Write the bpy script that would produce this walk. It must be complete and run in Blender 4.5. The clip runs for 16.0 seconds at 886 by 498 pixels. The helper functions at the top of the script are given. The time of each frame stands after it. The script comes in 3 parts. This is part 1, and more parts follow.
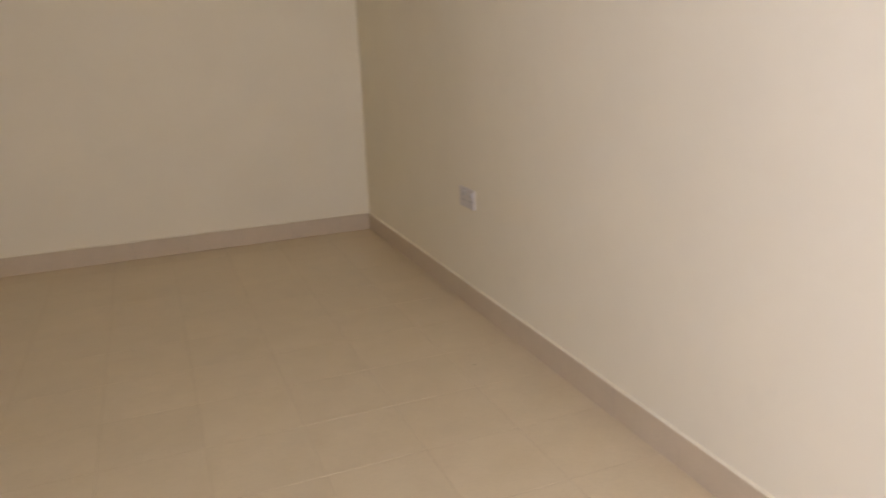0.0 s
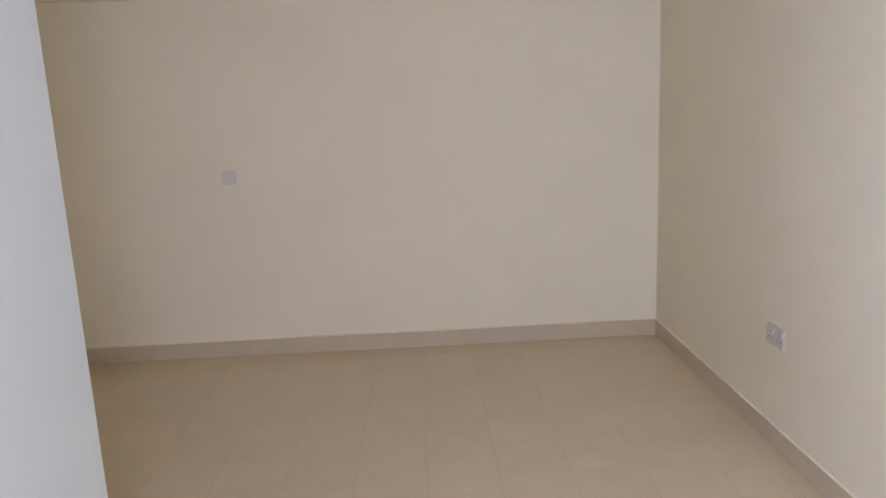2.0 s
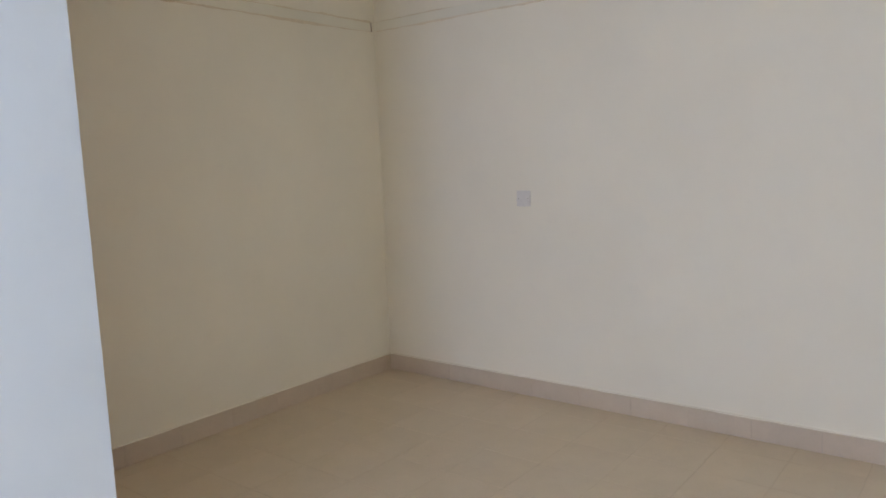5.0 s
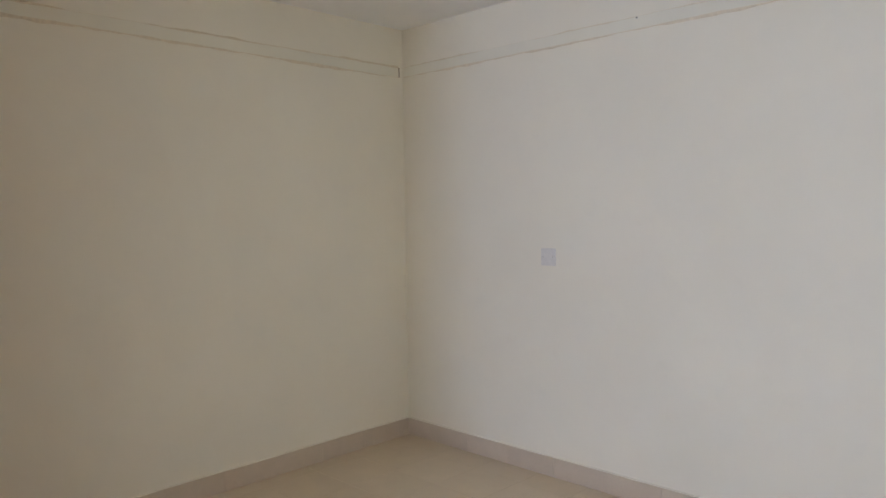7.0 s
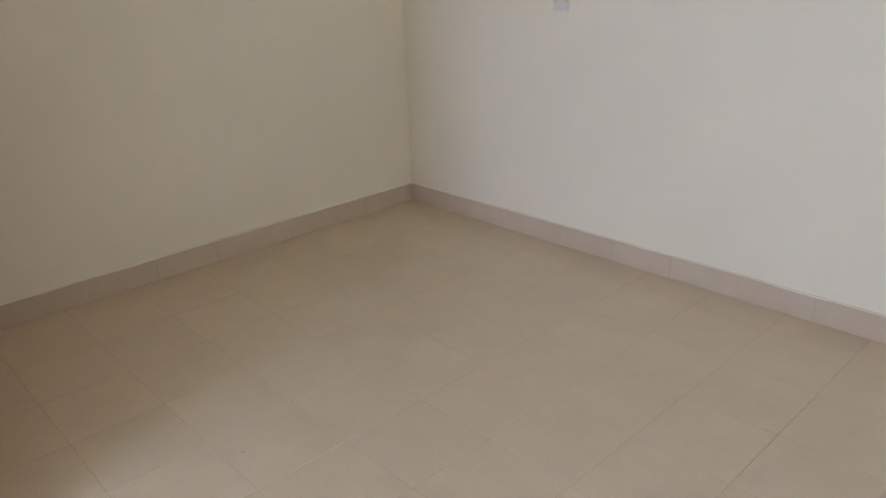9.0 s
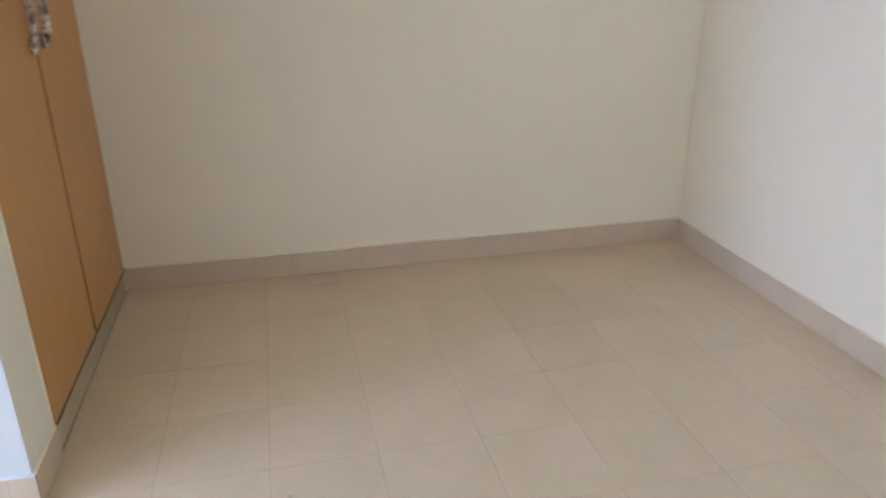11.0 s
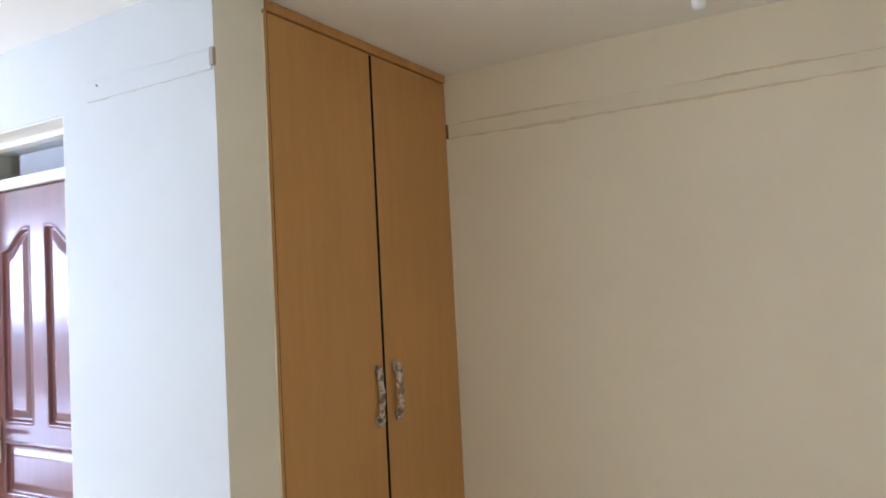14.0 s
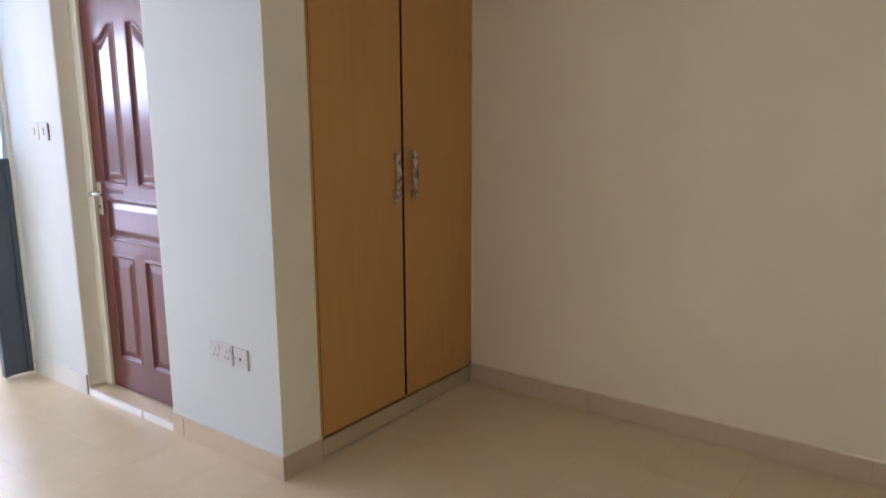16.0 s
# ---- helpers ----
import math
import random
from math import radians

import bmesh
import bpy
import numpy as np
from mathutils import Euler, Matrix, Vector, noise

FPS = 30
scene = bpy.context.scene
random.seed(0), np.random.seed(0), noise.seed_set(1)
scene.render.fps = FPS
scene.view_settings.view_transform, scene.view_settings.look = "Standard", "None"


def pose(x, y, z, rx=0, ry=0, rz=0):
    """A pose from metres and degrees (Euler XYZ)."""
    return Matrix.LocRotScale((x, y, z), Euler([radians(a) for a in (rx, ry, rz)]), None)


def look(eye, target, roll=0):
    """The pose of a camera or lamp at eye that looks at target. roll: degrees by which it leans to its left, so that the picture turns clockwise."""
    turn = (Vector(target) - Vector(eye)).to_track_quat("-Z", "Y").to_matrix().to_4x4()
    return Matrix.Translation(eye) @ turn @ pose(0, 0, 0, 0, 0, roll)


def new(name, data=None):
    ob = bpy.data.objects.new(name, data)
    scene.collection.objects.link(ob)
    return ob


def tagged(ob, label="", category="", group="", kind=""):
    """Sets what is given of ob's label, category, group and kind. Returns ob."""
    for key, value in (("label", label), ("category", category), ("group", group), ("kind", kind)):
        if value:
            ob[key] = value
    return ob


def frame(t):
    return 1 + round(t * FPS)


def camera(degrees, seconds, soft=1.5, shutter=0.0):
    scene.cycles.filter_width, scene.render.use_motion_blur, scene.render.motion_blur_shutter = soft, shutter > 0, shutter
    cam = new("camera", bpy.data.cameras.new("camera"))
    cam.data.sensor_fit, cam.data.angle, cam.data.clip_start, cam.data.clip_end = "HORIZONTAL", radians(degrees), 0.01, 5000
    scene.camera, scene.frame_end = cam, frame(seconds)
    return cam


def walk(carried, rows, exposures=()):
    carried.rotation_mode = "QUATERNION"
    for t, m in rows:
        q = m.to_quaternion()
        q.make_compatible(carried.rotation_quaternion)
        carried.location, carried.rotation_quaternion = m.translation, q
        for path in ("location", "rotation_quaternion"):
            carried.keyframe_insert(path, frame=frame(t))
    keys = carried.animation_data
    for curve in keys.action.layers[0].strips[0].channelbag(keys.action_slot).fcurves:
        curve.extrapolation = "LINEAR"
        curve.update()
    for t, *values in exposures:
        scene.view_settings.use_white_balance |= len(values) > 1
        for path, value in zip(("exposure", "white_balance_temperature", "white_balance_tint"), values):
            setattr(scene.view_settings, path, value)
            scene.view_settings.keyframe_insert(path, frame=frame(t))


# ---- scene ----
# Camera: one lens, one walk from the entrance doorway into the sleeping alcove.
cam = camera(63.07, 16.0, soft=1.6, shutter=0.4)
ROWS = (
    (0, 2.474, -1.781, 1.156, -22.271, -16.365, 1.954),
    (0.5, 2.296, -1.929, 1.264, -14.329, -16.755, 2.555),
    (1, 2.135, -2.109, 1.435, -11.858, -17.003, 1.994),
    (1.5, 2.159, -2.069, 1.497, -6.937, -13.442, 3.619),
    (2, 2.244, -1.878, 1.51, -1.875, -11.295, 2.503),
    (2.5, 2.362, -1.712, 1.509, 1.793, -11.574, 3.825),
    (3, 2.628, -1.583, 1.392, 10.474, -11.575, 1.341),
    (3.5, 2.856, -1.44, 1.372, 15.629, -12.469, 3.756),
    (4, 2.934, -1.232, 1.364, 22.01, -11.139, 2.291),
    (4.5, 3.171, -1.068, 1.368, 32.109, -9.082, 2.948),
    (6.8, 3.27, -0.471, 1.361, 44.11, -2.234, 0.444),
    (7, 3.26, -0.456, 1.38, 44.41, -3.062, 0.893),
    (7.5, 3.253, -0.358, 1.406, 45.512, -2.515, 0.735),
    (8, 3.331, -0.367, 1.385, 46.266, -3.926, 0.631),
    (8.5, 3.263, -0.317, 1.391, 45.84, -15.149, 0.281),
    (8.7, 3.201, -0.237, 1.353, 45.411, -19.806, 1.245),
    (10.8, 2.997, 0.545, 1.284, 70.703, -22.152, 0.616),
    (11, 2.97, 0.671, 1.288, 76.817, -22.022, 0.391),
    (11.5, 2.801, 0.796, 1.344, 86.533, -20.085, -0.49),
    (12, 2.755, 0.946, 1.339, 97.81, -12.836, 0.391),
    (12.5, 2.721, 1.133, 1.347, 106.987, -6.821, 0.798),
    (13, 2.753, 1.256, 1.496, 112.427, -3.253, 0.804),
    (13.5, 2.758, 1.350, 1.546, 114.600, -0.53, 1.849),
    (14, 2.763, 1.584, 1.548, 120.707, 2.631, 2.931),
    (14.5, 2.787, 1.762, 1.542, 124.521, 1.464, 0.769),
    (15, 2.895, 1.873, 1.538, 125.103, -1.323, -0.205),
    (15.5, 2.995, 1.985, 1.473, 126.479, -5.175, 0.55),
    (16, 3.066, 2.074, 1.454, 126.358, -11.181, 0.249),
)
EXPOSURES = (
    (0.0, -0.67, 9550, 28),
    (0.5, -0.35, 7800, 28),
    (1.0, -0.31, 7300, 27),
    (3.5, -0.17, 7050, 25),
    (4.5, -0.14, 6750, 22),
    (7.0, -0.04, 6450, 22),
    (8.5, -0.04, 6600, 23),
    (10.8, 0.49, 6100, 23),
    (11.5, 0.53, 6150, 23),
    (12.5, 0.48, 6220, 22),
    (13.5, 0.37, 6350, 21),
    (14.3, 0.40, 6800, 22),
    (15.0, -0.02, 7050, 23),
    (16.0, -0.18, 7250, 24),
)
walk(cam, [(t, pose(x, y, z, 90 + pitch, roll, yaw)) for t, x, y, z, yaw, pitch, roll in ROWS], EXPOSURES)

# ---- plan, in metres ----
DEPTH = 2.54        # far wall of the alcove
WIDTH = 3.70        # wall with the double socket
PIER = 1.32         # face of the bathroom wall
INNER = 1.11        # other face of the bathroom wall, side of the wardrobe
SOUTH = -4.20       # wall with the window
ENTRY_A, ENTRY_B, ENTRY_TOP = -2.98, -2.04, 2.10      # entrance opening in the partition line
CEIL = 2.468
SKIRT = 0.104
DOOR_A, DOOR_B = -1.492, -0.735     # bathroom door opening
DOOR_TOP = 2.18
WIN_A, WIN_B, WIN_LOW, WIN_TOP = 2.50, 3.52, 0.02, 2.12      # tall glazed opening

# ---- light ----
world = bpy.data.worlds.new("daylight_sky")
scene.world = world
world.use_nodes = True
wn = world.node_tree
sky = wn.nodes.new("ShaderNodeTexSky")
sky.sky_type = "NISHITA"
sky.sun_disc = False
sky.sun_elevation = radians(52)
sky.sun_rotation = radians(88)
sky.air_density, sky.dust_density = 1.0, 2.5
wn.links.new(sky.outputs[0], wn.nodes["Background"].inputs[0])
wn.nodes["Background"].inputs[1].default_value = 0.14

sun = new("sun", bpy.data.lights.new("sun", "SUN"))
sun.data.energy = 2.5
sun.data.angle = radians(2)
sun.data.color = (1.0, 0.95, 0.88)
sun.matrix_world = look((10, 0.4, 12.8), (0, 0, 0))

scene.cycles.diffuse_bounces = 8

# daylight through the window: sky above, the bright yard below
day = new("daylight_sky", bpy.data.lights.new("daylight_sky", "AREA"))
day.data.shape = "RECTANGLE"
day.data.size, day.data.size_y = 1.00, 0.66
day.data.energy = 84
day.data.color = (0.475, 0.65, 1.0)
day.matrix_world = look((3.05, -4.42, 1.77), (1.30, 0, 1.45))
yard = new("daylight_yard", bpy.data.lights.new("daylight_yard", "AREA"))
yard.data.shape = "RECTANGLE"
yard.data.size, yard.data.size_y = 1.00, 0.70
yard.data.energy = 26
yard.data.color = (0.48, 0.65, 1.0)
yard.matrix_world = look((3.05, -4.42, 0.45), (1.60, 0, 2.60))
# daylight through the open entrance
porch = new("daylight_entrance", bpy.data.lights.new("daylight_entrance", "AREA"))
porch.data.shape = "RECTANGLE"
porch.data.size, porch.data.size_y = 0.80, 1.20
porch.data.energy = 150
porch.data.color = (0.475, 0.65, 1.0)
porch.matrix_world = look((1.00, -2.61, 1.44), (3.0, -1.61, 2.30))


# ---- materials ----
def node_material(name, rough=0.6, metal=0.0, spec=0.5):
    m = bpy.data.materials.new(name)
    m.use_nodes = True
    b = m.node_tree.nodes["Principled BSDF"]
    b.inputs["Roughness"].default_value = rough
    b.inputs["Metallic"].default_value = metal
    b.inputs["Specular IOR Level"].default_value = spec
    return m, m.node_tree, b


def coords(nt, scale=(1, 1, 1)):
    tc = nt.nodes.new("ShaderNodeTexCoord")
    mp = nt.nodes.new("ShaderNodeMapping")
    mp.inputs["Scale"].default_value = scale
    nt.links.new(tc.outputs["Object"], mp.inputs[0])
    return mp.outputs[0]


def noise_tex(nt, vec, scale, detail=4.0, rough=0.5):
    n = nt.nodes.new("ShaderNodeTexNoise")
    n.inputs["Scale"].default_value = scale
    n.inputs["Detail"].default_value = detail
    n.inputs["Roughness"].default_value = rough
    nt.links.new(vec, n.inputs["Vector"])
    return n.outputs[0]


def ramp(nt, fac, stops):
    r = nt.nodes.new("ShaderNodeValToRGB")
    els = r.color_ramp.elements
    while len(els) < len(stops):
        els.new(0.5)
    for e, (p, c) in zip(els, stops):
        e.position, e.color = p, (*c, 1)
    nt.links.new(fac, r.inputs[0])
    return r.outputs[0]


def mix(nt, fac, a, b, kind="MIX"):
    n = nt.nodes.new("ShaderNodeMix")
    n.data_type, n.blend_type = "RGBA", kind
    if hasattr(fac, "is_linked"):
        nt.links.new(fac, n.inputs[0])
    else:
        n.inputs[0].default_value = fac
    for s, i in ((a, 6), (b, 7)):
        if hasattr(s, "is_linked"):
            nt.links.new(s, n.inputs[i])
        else:
            n.inputs[i].default_value = (*s, 1)
    return n.outputs[2]


def bump(nt, b, height, strength, distance):
    n = nt.nodes.new("ShaderNodeBump")
    n.inputs["Strength"].default_value = strength
    n.inputs["Distance"].default_value = distance
    nt.links.new(height, n.inputs["Height"])
    nt.links.new(n.outputs[0], b.inputs["Normal"])


def paint(name, base, rough=0.82, dirt=0.06):
    m, nt, b = node_material(name, rough, spec=0.25)
    v = coords(nt)
    big = noise_tex(nt, v, 1.3, 5, 0.6)
    small = noise_tex(nt, v, 180, 3, 0.6)
    dark = tuple(c * (1 - dirt) for c in base)
    col = ramp(nt, big, [(0.3, dark), (0.7, base)])
    smudge = noise_tex(nt, v, 5.5, 6, 0.65)
    col = mix(nt, ramp(nt, smudge, [(0.58, (0, 0, 0)), (0.8, (0.25, 0.25, 0.25))]), col, tuple(c * 0.86 for c in base))
    nt.links.new(col, b.inputs["Base Color"])
    wavy = noise_tex(nt, v, 4.0, 3, 0.5)
    h = nt.nodes.new("ShaderNodeMath")
    h.operation = "MULTIPLY_ADD"
    h.inputs[1].default_value = 0.14
    nt.links.new(small, h.inputs[0])
    nt.links.new(wavy, h.inputs[2])
    bump(nt, b, h.outputs[0], 0.25, 0.006)
    return m


def tile_material(name, a, b_, rough, speck, shine=0.4):
    m, nt, b = node_material(name, rough, spec=shine)
    v = coords(nt)
    info = nt.nodes.new("ShaderNodeObjectInfo")
    add = nt.nodes.new("ShaderNodeVectorMath")
    add.operation = "MULTIPLY_ADD"
    add.inputs[1].default_value = (7, 7, 7)
    nt.links.new(info.outputs["Random"], add.inputs[0])
    nt.links.new(v, add.inputs[2])
    cloud = noise_tex(nt, add.outputs[0], 7, 6, 0.62)
    col = ramp(nt, cloud, [(0.3, a), (0.7, b_)])
    fine = noise_tex(nt, add.outputs[0], 140, 2, 0.6)
    col = mix(nt, ramp(nt, fine, [(0.45, (0, 0, 0)), (0.75, (speck, speck, speck))]), col, tuple(c * 0.72 for c in a))
    tone = ramp(nt, info.outputs["Random"], [(0.0, (0.97, 0.97, 0.97)), (1.0, (1, 1, 1))])
    col = mix(nt, 1.0, col, tone, "MULTIPLY")
    nt.links.new(col, b.inputs["Base Color"])
    r = ramp(nt, cloud, [(0.2, (rough - 0.02,) * 3), (0.8, (rough + 0.1,) * 3)])
    nt.links.new(r, b.inputs["Roughness"])
    bump(nt, b, fine, 0.08, 0.001)
    return m


def wood(name, light, dark, rough, scale, bump_amount=0.05, coat=0.0):
    m, nt, b = node_material(name, rough, spec=0.4)
    info = nt.nodes.new("ShaderNodeObjectInfo")
    v = coords(nt, scale)
    add = nt.nodes.new("ShaderNodeVectorMath")
    add.operation = "MULTIPLY_ADD"
    add.inputs[1].default_value = (3, 5, 2)
    nt.links.new(info.outputs["Random"], add.inputs[0])
    nt.links.new(v, add.inputs[2])
    g1 = noise_tex(nt, add.outputs[0], 3.0, 8, 0.6)
    g2 = noise_tex(nt, add.outputs[0], 11.0, 5, 0.7)
    col = ramp(nt, g1, [(0.32, dark), (0.68, light)])
    col = mix(nt, ramp(nt, g2, [(0.45, (0, 0, 0)), (0.8, (0.18, 0.18, 0.18))]), col, tuple(c * 0.75 for c in dark))
    nt.links.new(col, b.inputs["Base Color"])
    b.inputs["Coat Weight"].default_value = coat
    b.inputs["Coat Roughness"].default_value = 0.19
    bump(nt, b, g2, bump_amount, 0.002)
    if coat:
        sag = nt.nodes.new("ShaderNodeBump")
        sag.inputs["Strength"].default_value = 0.25
        sag.inputs["Distance"].default_value = 0.004
        nt.links.new(noise_tex(nt, coords(nt), 13, 3, 0.5), sag.inputs["Height"])
        nt.links.new(sag.outputs[0], b.inputs["Coat Normal"])
    return m


def plain(name, base, rough=0.5, metal=0.0, spec=0.5, grain=60.0, amount=0.05):
    m, nt, b = node_material(name, rough, metal, spec)
    v = coords(nt)
    n = noise_tex(nt, v, grain, 4, 0.6)
    col = ramp(nt, n, [(0.3, tuple(c * (1 - 2 * amount) for c in base)), (0.7, base)])
    nt.links.new(col, b.inputs["Base Color"])
    bump(nt, b, n, 0.06, 0.001)
    return m


M_WALL = paint("cream_wall_paint", (0.853, 0.787, 0.634))
# partition face: the cool cast of the daylight is mixed into this paint
M_WHITE = paint("cool_daylight_tinted_paint", (0.622, 0.661, 0.662))
# partition end: wall cream lightened in colour for the light it catches
M_END = paint("light_lifted_end_paint", (0.845, 0.812, 0.695))
M_CEIL = paint("white_ceiling_paint", (0.88, 0.86, 0.81))
M_BAND = paint("cream_band_paint", (0.84, 0.785, 0.63), dirt=0.10)
M_STAIN = plain("brown_stained_joint", (0.785, 0.67, 0.475), 0.85, grain=45, amount=0.08)
M_FAINT = plain("faint_grey_joint", (0.58, 0.58, 0.54), 0.8, grain=45, amount=0.1)
M_FRAME = paint("cream_frame_gloss", (0.81, 0.785, 0.69), rough=0.42)
M_TILE = tile_material("beige_floor_tile", (0.632, 0.508, 0.347), (0.687, 0.56, 0.394), 0.32, 0.22, 0.8)
M_SKIRT = tile_material("pinkish_skirting_tile", (0.585, 0.475, 0.35), (0.64, 0.52, 0.39), 0.42, 0.15)
# skirting tile made paler: the glare near the entrance is in its colour
M_GLARESKIRT = tile_material("glare_lightened_skirting_tile", (0.66, 0.645, 0.61), (0.72, 0.70, 0.67), 0.35, 0.10)
M_WHITETILE = tile_material("white_threshold_tile", (0.80, 0.80, 0.80), (0.86, 0.86, 0.86), 0.18, 0.05)
M_GROUT = plain("floor_grout", (0.58, 0.45, 0.305), 0.85, grain=5, amount=0.14)
M_VENEER = wood("orange_veneer", (0.565, 0.30, 0.10), (0.53, 0.274, 0.088), 0.38, (9, 9, 0.8), 0.03)
M_LIPPING = wood("veneer_lipping", (0.57, 0.305, 0.10), (0.48, 0.24, 0.08), 0.45, (9, 9, 0.8), 0.03)
# near-black that paints the shade inside the wardrobe gaps
M_GAPSHADE = plain("near_black_gap_shade", (0.018, 0.011, 0.007), 0.8)
M_PLINTH = paint("stained_plinth_plaster", (0.63, 0.52, 0.35), rough=0.8, dirt=0.38)
M_MAHOGANY = wood("varnished_mahogany", (0.150, 0.022, 0.018), (0.095, 0.013, 0.011), 0.42, (8, 8, 0.9), 0.04, coat=0.55)
M_CHROME = plain("chrome", (0.62, 0.61, 0.59), 0.16, 1.0)
M_PEWTER = plain("dark_pewter", (0.22, 0.175, 0.14), 0.33, 1.0)
M_BRASS = plain("satin_nickel", (0.66, 0.62, 0.52), 0.32, 1.0)
M_PLASTIC = plain("white_switch_plastic", (0.62, 0.62, 0.62), 0.6, spec=0.2)
M_DULLPLASTIC = plain("dull_grey_plastic", (0.63, 0.595, 0.56), 0.45)
M_GREYPLASTIC = plain("grey_blank_plastic", (0.74, 0.69, 0.61), 0.4)
M_SLOT = plain("dark_slot", (0.05, 0.05, 0.055), 0.6)
# grime on the plinth caulk, and the painted shade of the corner joint
M_GRIME_GAP = plain("dark_brown_grime_and_gap_shade", (0.22, 0.15, 0.085), 0.85, grain=30, amount=0.25)
M_DUST = plain("grey_mortar_smear", (0.52, 0.44, 0.33), 0.9, grain=30, amount=0.2)
M_GREYEND = plain("greyed_end_grain", (0.40, 0.36, 0.30), 0.8)
M_ENDGRAIN = plain("brown_end_grain", (0.24, 0.14, 0.07), 0.8)
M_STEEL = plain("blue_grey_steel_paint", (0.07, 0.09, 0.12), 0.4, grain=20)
# lighter copy of the steel, with daylight glare put into its colour
M_GLARESTEEL = plain("glare_lightened_steel_paint", (0.50, 0.55, 0.60), 0.4, grain=20)
M_CONCRETE = plain("grey_concrete", (0.30, 0.29, 0.27), 0.9, grain=9, amount=0.12)
M_DARKCAP = plain("dark_bulb_collar", (0.12, 0.05, 0.05), 0.5)


def glass_material(name, tint, rough=0.02):
    m, nt, b = node_material(name, rough)
    b.inputs["Base Color"].default_value = (*tint, 1)
    b.inputs["Transmission Weight"].default_value = 1.0
    b.inputs["IOR"].default_value = 1.45
    return m


M_GLASS = glass_material("clear_glass", (0.93, 0.97, 0.98))
M_FROST, _nt, _b = node_material("frosted_glass", 0.35)
_b.inputs["Base Color"].default_value = (0.86, 0.90, 0.92, 1)
_tr = _nt.nodes.new("ShaderNodeBsdfTranslucent")
_tr.inputs["Color"].default_value = (0.90, 0.94, 0.96, 1)
_mx = _nt.nodes.new("ShaderNodeMixShader")
_mx.inputs[0].default_value = 0.6
_nt.links.new(_b.outputs[0], _mx.inputs[1])
_nt.links.new(_tr.outputs[0], _mx.inputs[2])
_out = [n for n in _nt.nodes if n.type == "OUTPUT_MATERIAL"][0]
_nt.links.new(_mx.outputs[0], _out.inputs["Surface"])
M_FILM, _nt, _b = node_material("crumpled_clear_film", 0.22)
_v = coords(_nt)
_n = noise_tex(_nt, _v, 48, 3, 0.6)
_b.inputs["Base Color"].default_value = (0.73, 0.64, 0.54, 1)
_nt.links.new(ramp(_nt, _n, [(0.40, (0.08, 0.08, 0.08)), (0.58, (0.80, 0.80, 0.80))]), _b.inputs["Alpha"])
bump(_nt, _b, _n, 0.8, 0.004)
M_FLAP = plain("milky_film", (0.84, 0.79, 0.73), 0.3, grain=90, amount=0.12)
M_FLAP.node_tree.nodes["Principled BSDF"].inputs["Alpha"].default_value = 0.72
M_BULB, _nt, _b = node_material("frosted_bulb", 0.35)
_b.inputs["Base Color"].default_value = (0.88, 0.89, 0.92, 1)


# ---- mesh helpers ----
def bx(bm, x0, x1, y0, y1, z0, z1, bevel=0.0):
    vs = bmesh.ops.create_cube(bm, size=1.0)["verts"]
    for v in vs:
        v.co = ((x0 + x1) / 2 + v.co.x * (x1 - x0), (y0 + y1) / 2 + v.co.y * (y1 - y0), (z0 + z1) / 2 + v.co.z * (z1 - z0))
    if bevel:
        es = list({e for v in vs for e in v.link_edges})
        bmesh.ops.bevel(bm, geom=es, offset=bevel, segments=2, affect="EDGES", profile=0.5)
    return bm


def one(x0, x1, y0, y1, z0, z1, bevel=0.0):
    return bx(bmesh.new(), x0, x1, y0, y1, z0, z1, bevel)


def mesh_of(name, bm, material, smooth=False):
    me = bpy.data.meshes.new(name)
    bmesh.ops.recalc_face_normals(bm, faces=bm.faces)
    bm.to_mesh(me)
    bm.free()
    me.materials.append(material)
    if smooth:
        for p in me.polygons:
            p.use_smooth = True
    return me


def part(name, bm, material, parent=None, label="", smooth=False):
    ob = new(name, mesh_of(name, bm, material, smooth))
    if parent is not None:
        ob.parent = parent
    if label:
        ob["label"] = label
    return ob


def thing(name, place, label, category, group="", rz=0.0):
    ob = new(name)
    ob.matrix_world = pose(*place, 0, 0, rz)
    ob.empty_display_size = 0.1
    return tagged(ob, label, category, group)


def structure(name, bm, material, label, category):
    return tagged(part(name, bm, material), label, category, kind="structure")


def lathe(bm, profile, axis_z=True, seg=20, cx=0.0, cy=0.0):
    """Turn a profile of (radius, height) round the z axis."""
    rings = []
    for r, h in profile:
        rings.append([bm.verts.new((cx + r * math.cos(2 * math.pi * k / seg), cy + r * math.sin(2 * math.pi * k / seg), h)) for k in range(seg)])
    for a, b in zip(rings, rings[1:]):
        for k in range(seg):
            bm.faces.new((a[k], a[(k + 1) % seg], b[(k + 1) % seg], b[k]))
    bm.faces.new(rings[0][::-1])
    bm.faces.new(rings[-1])
    return bm


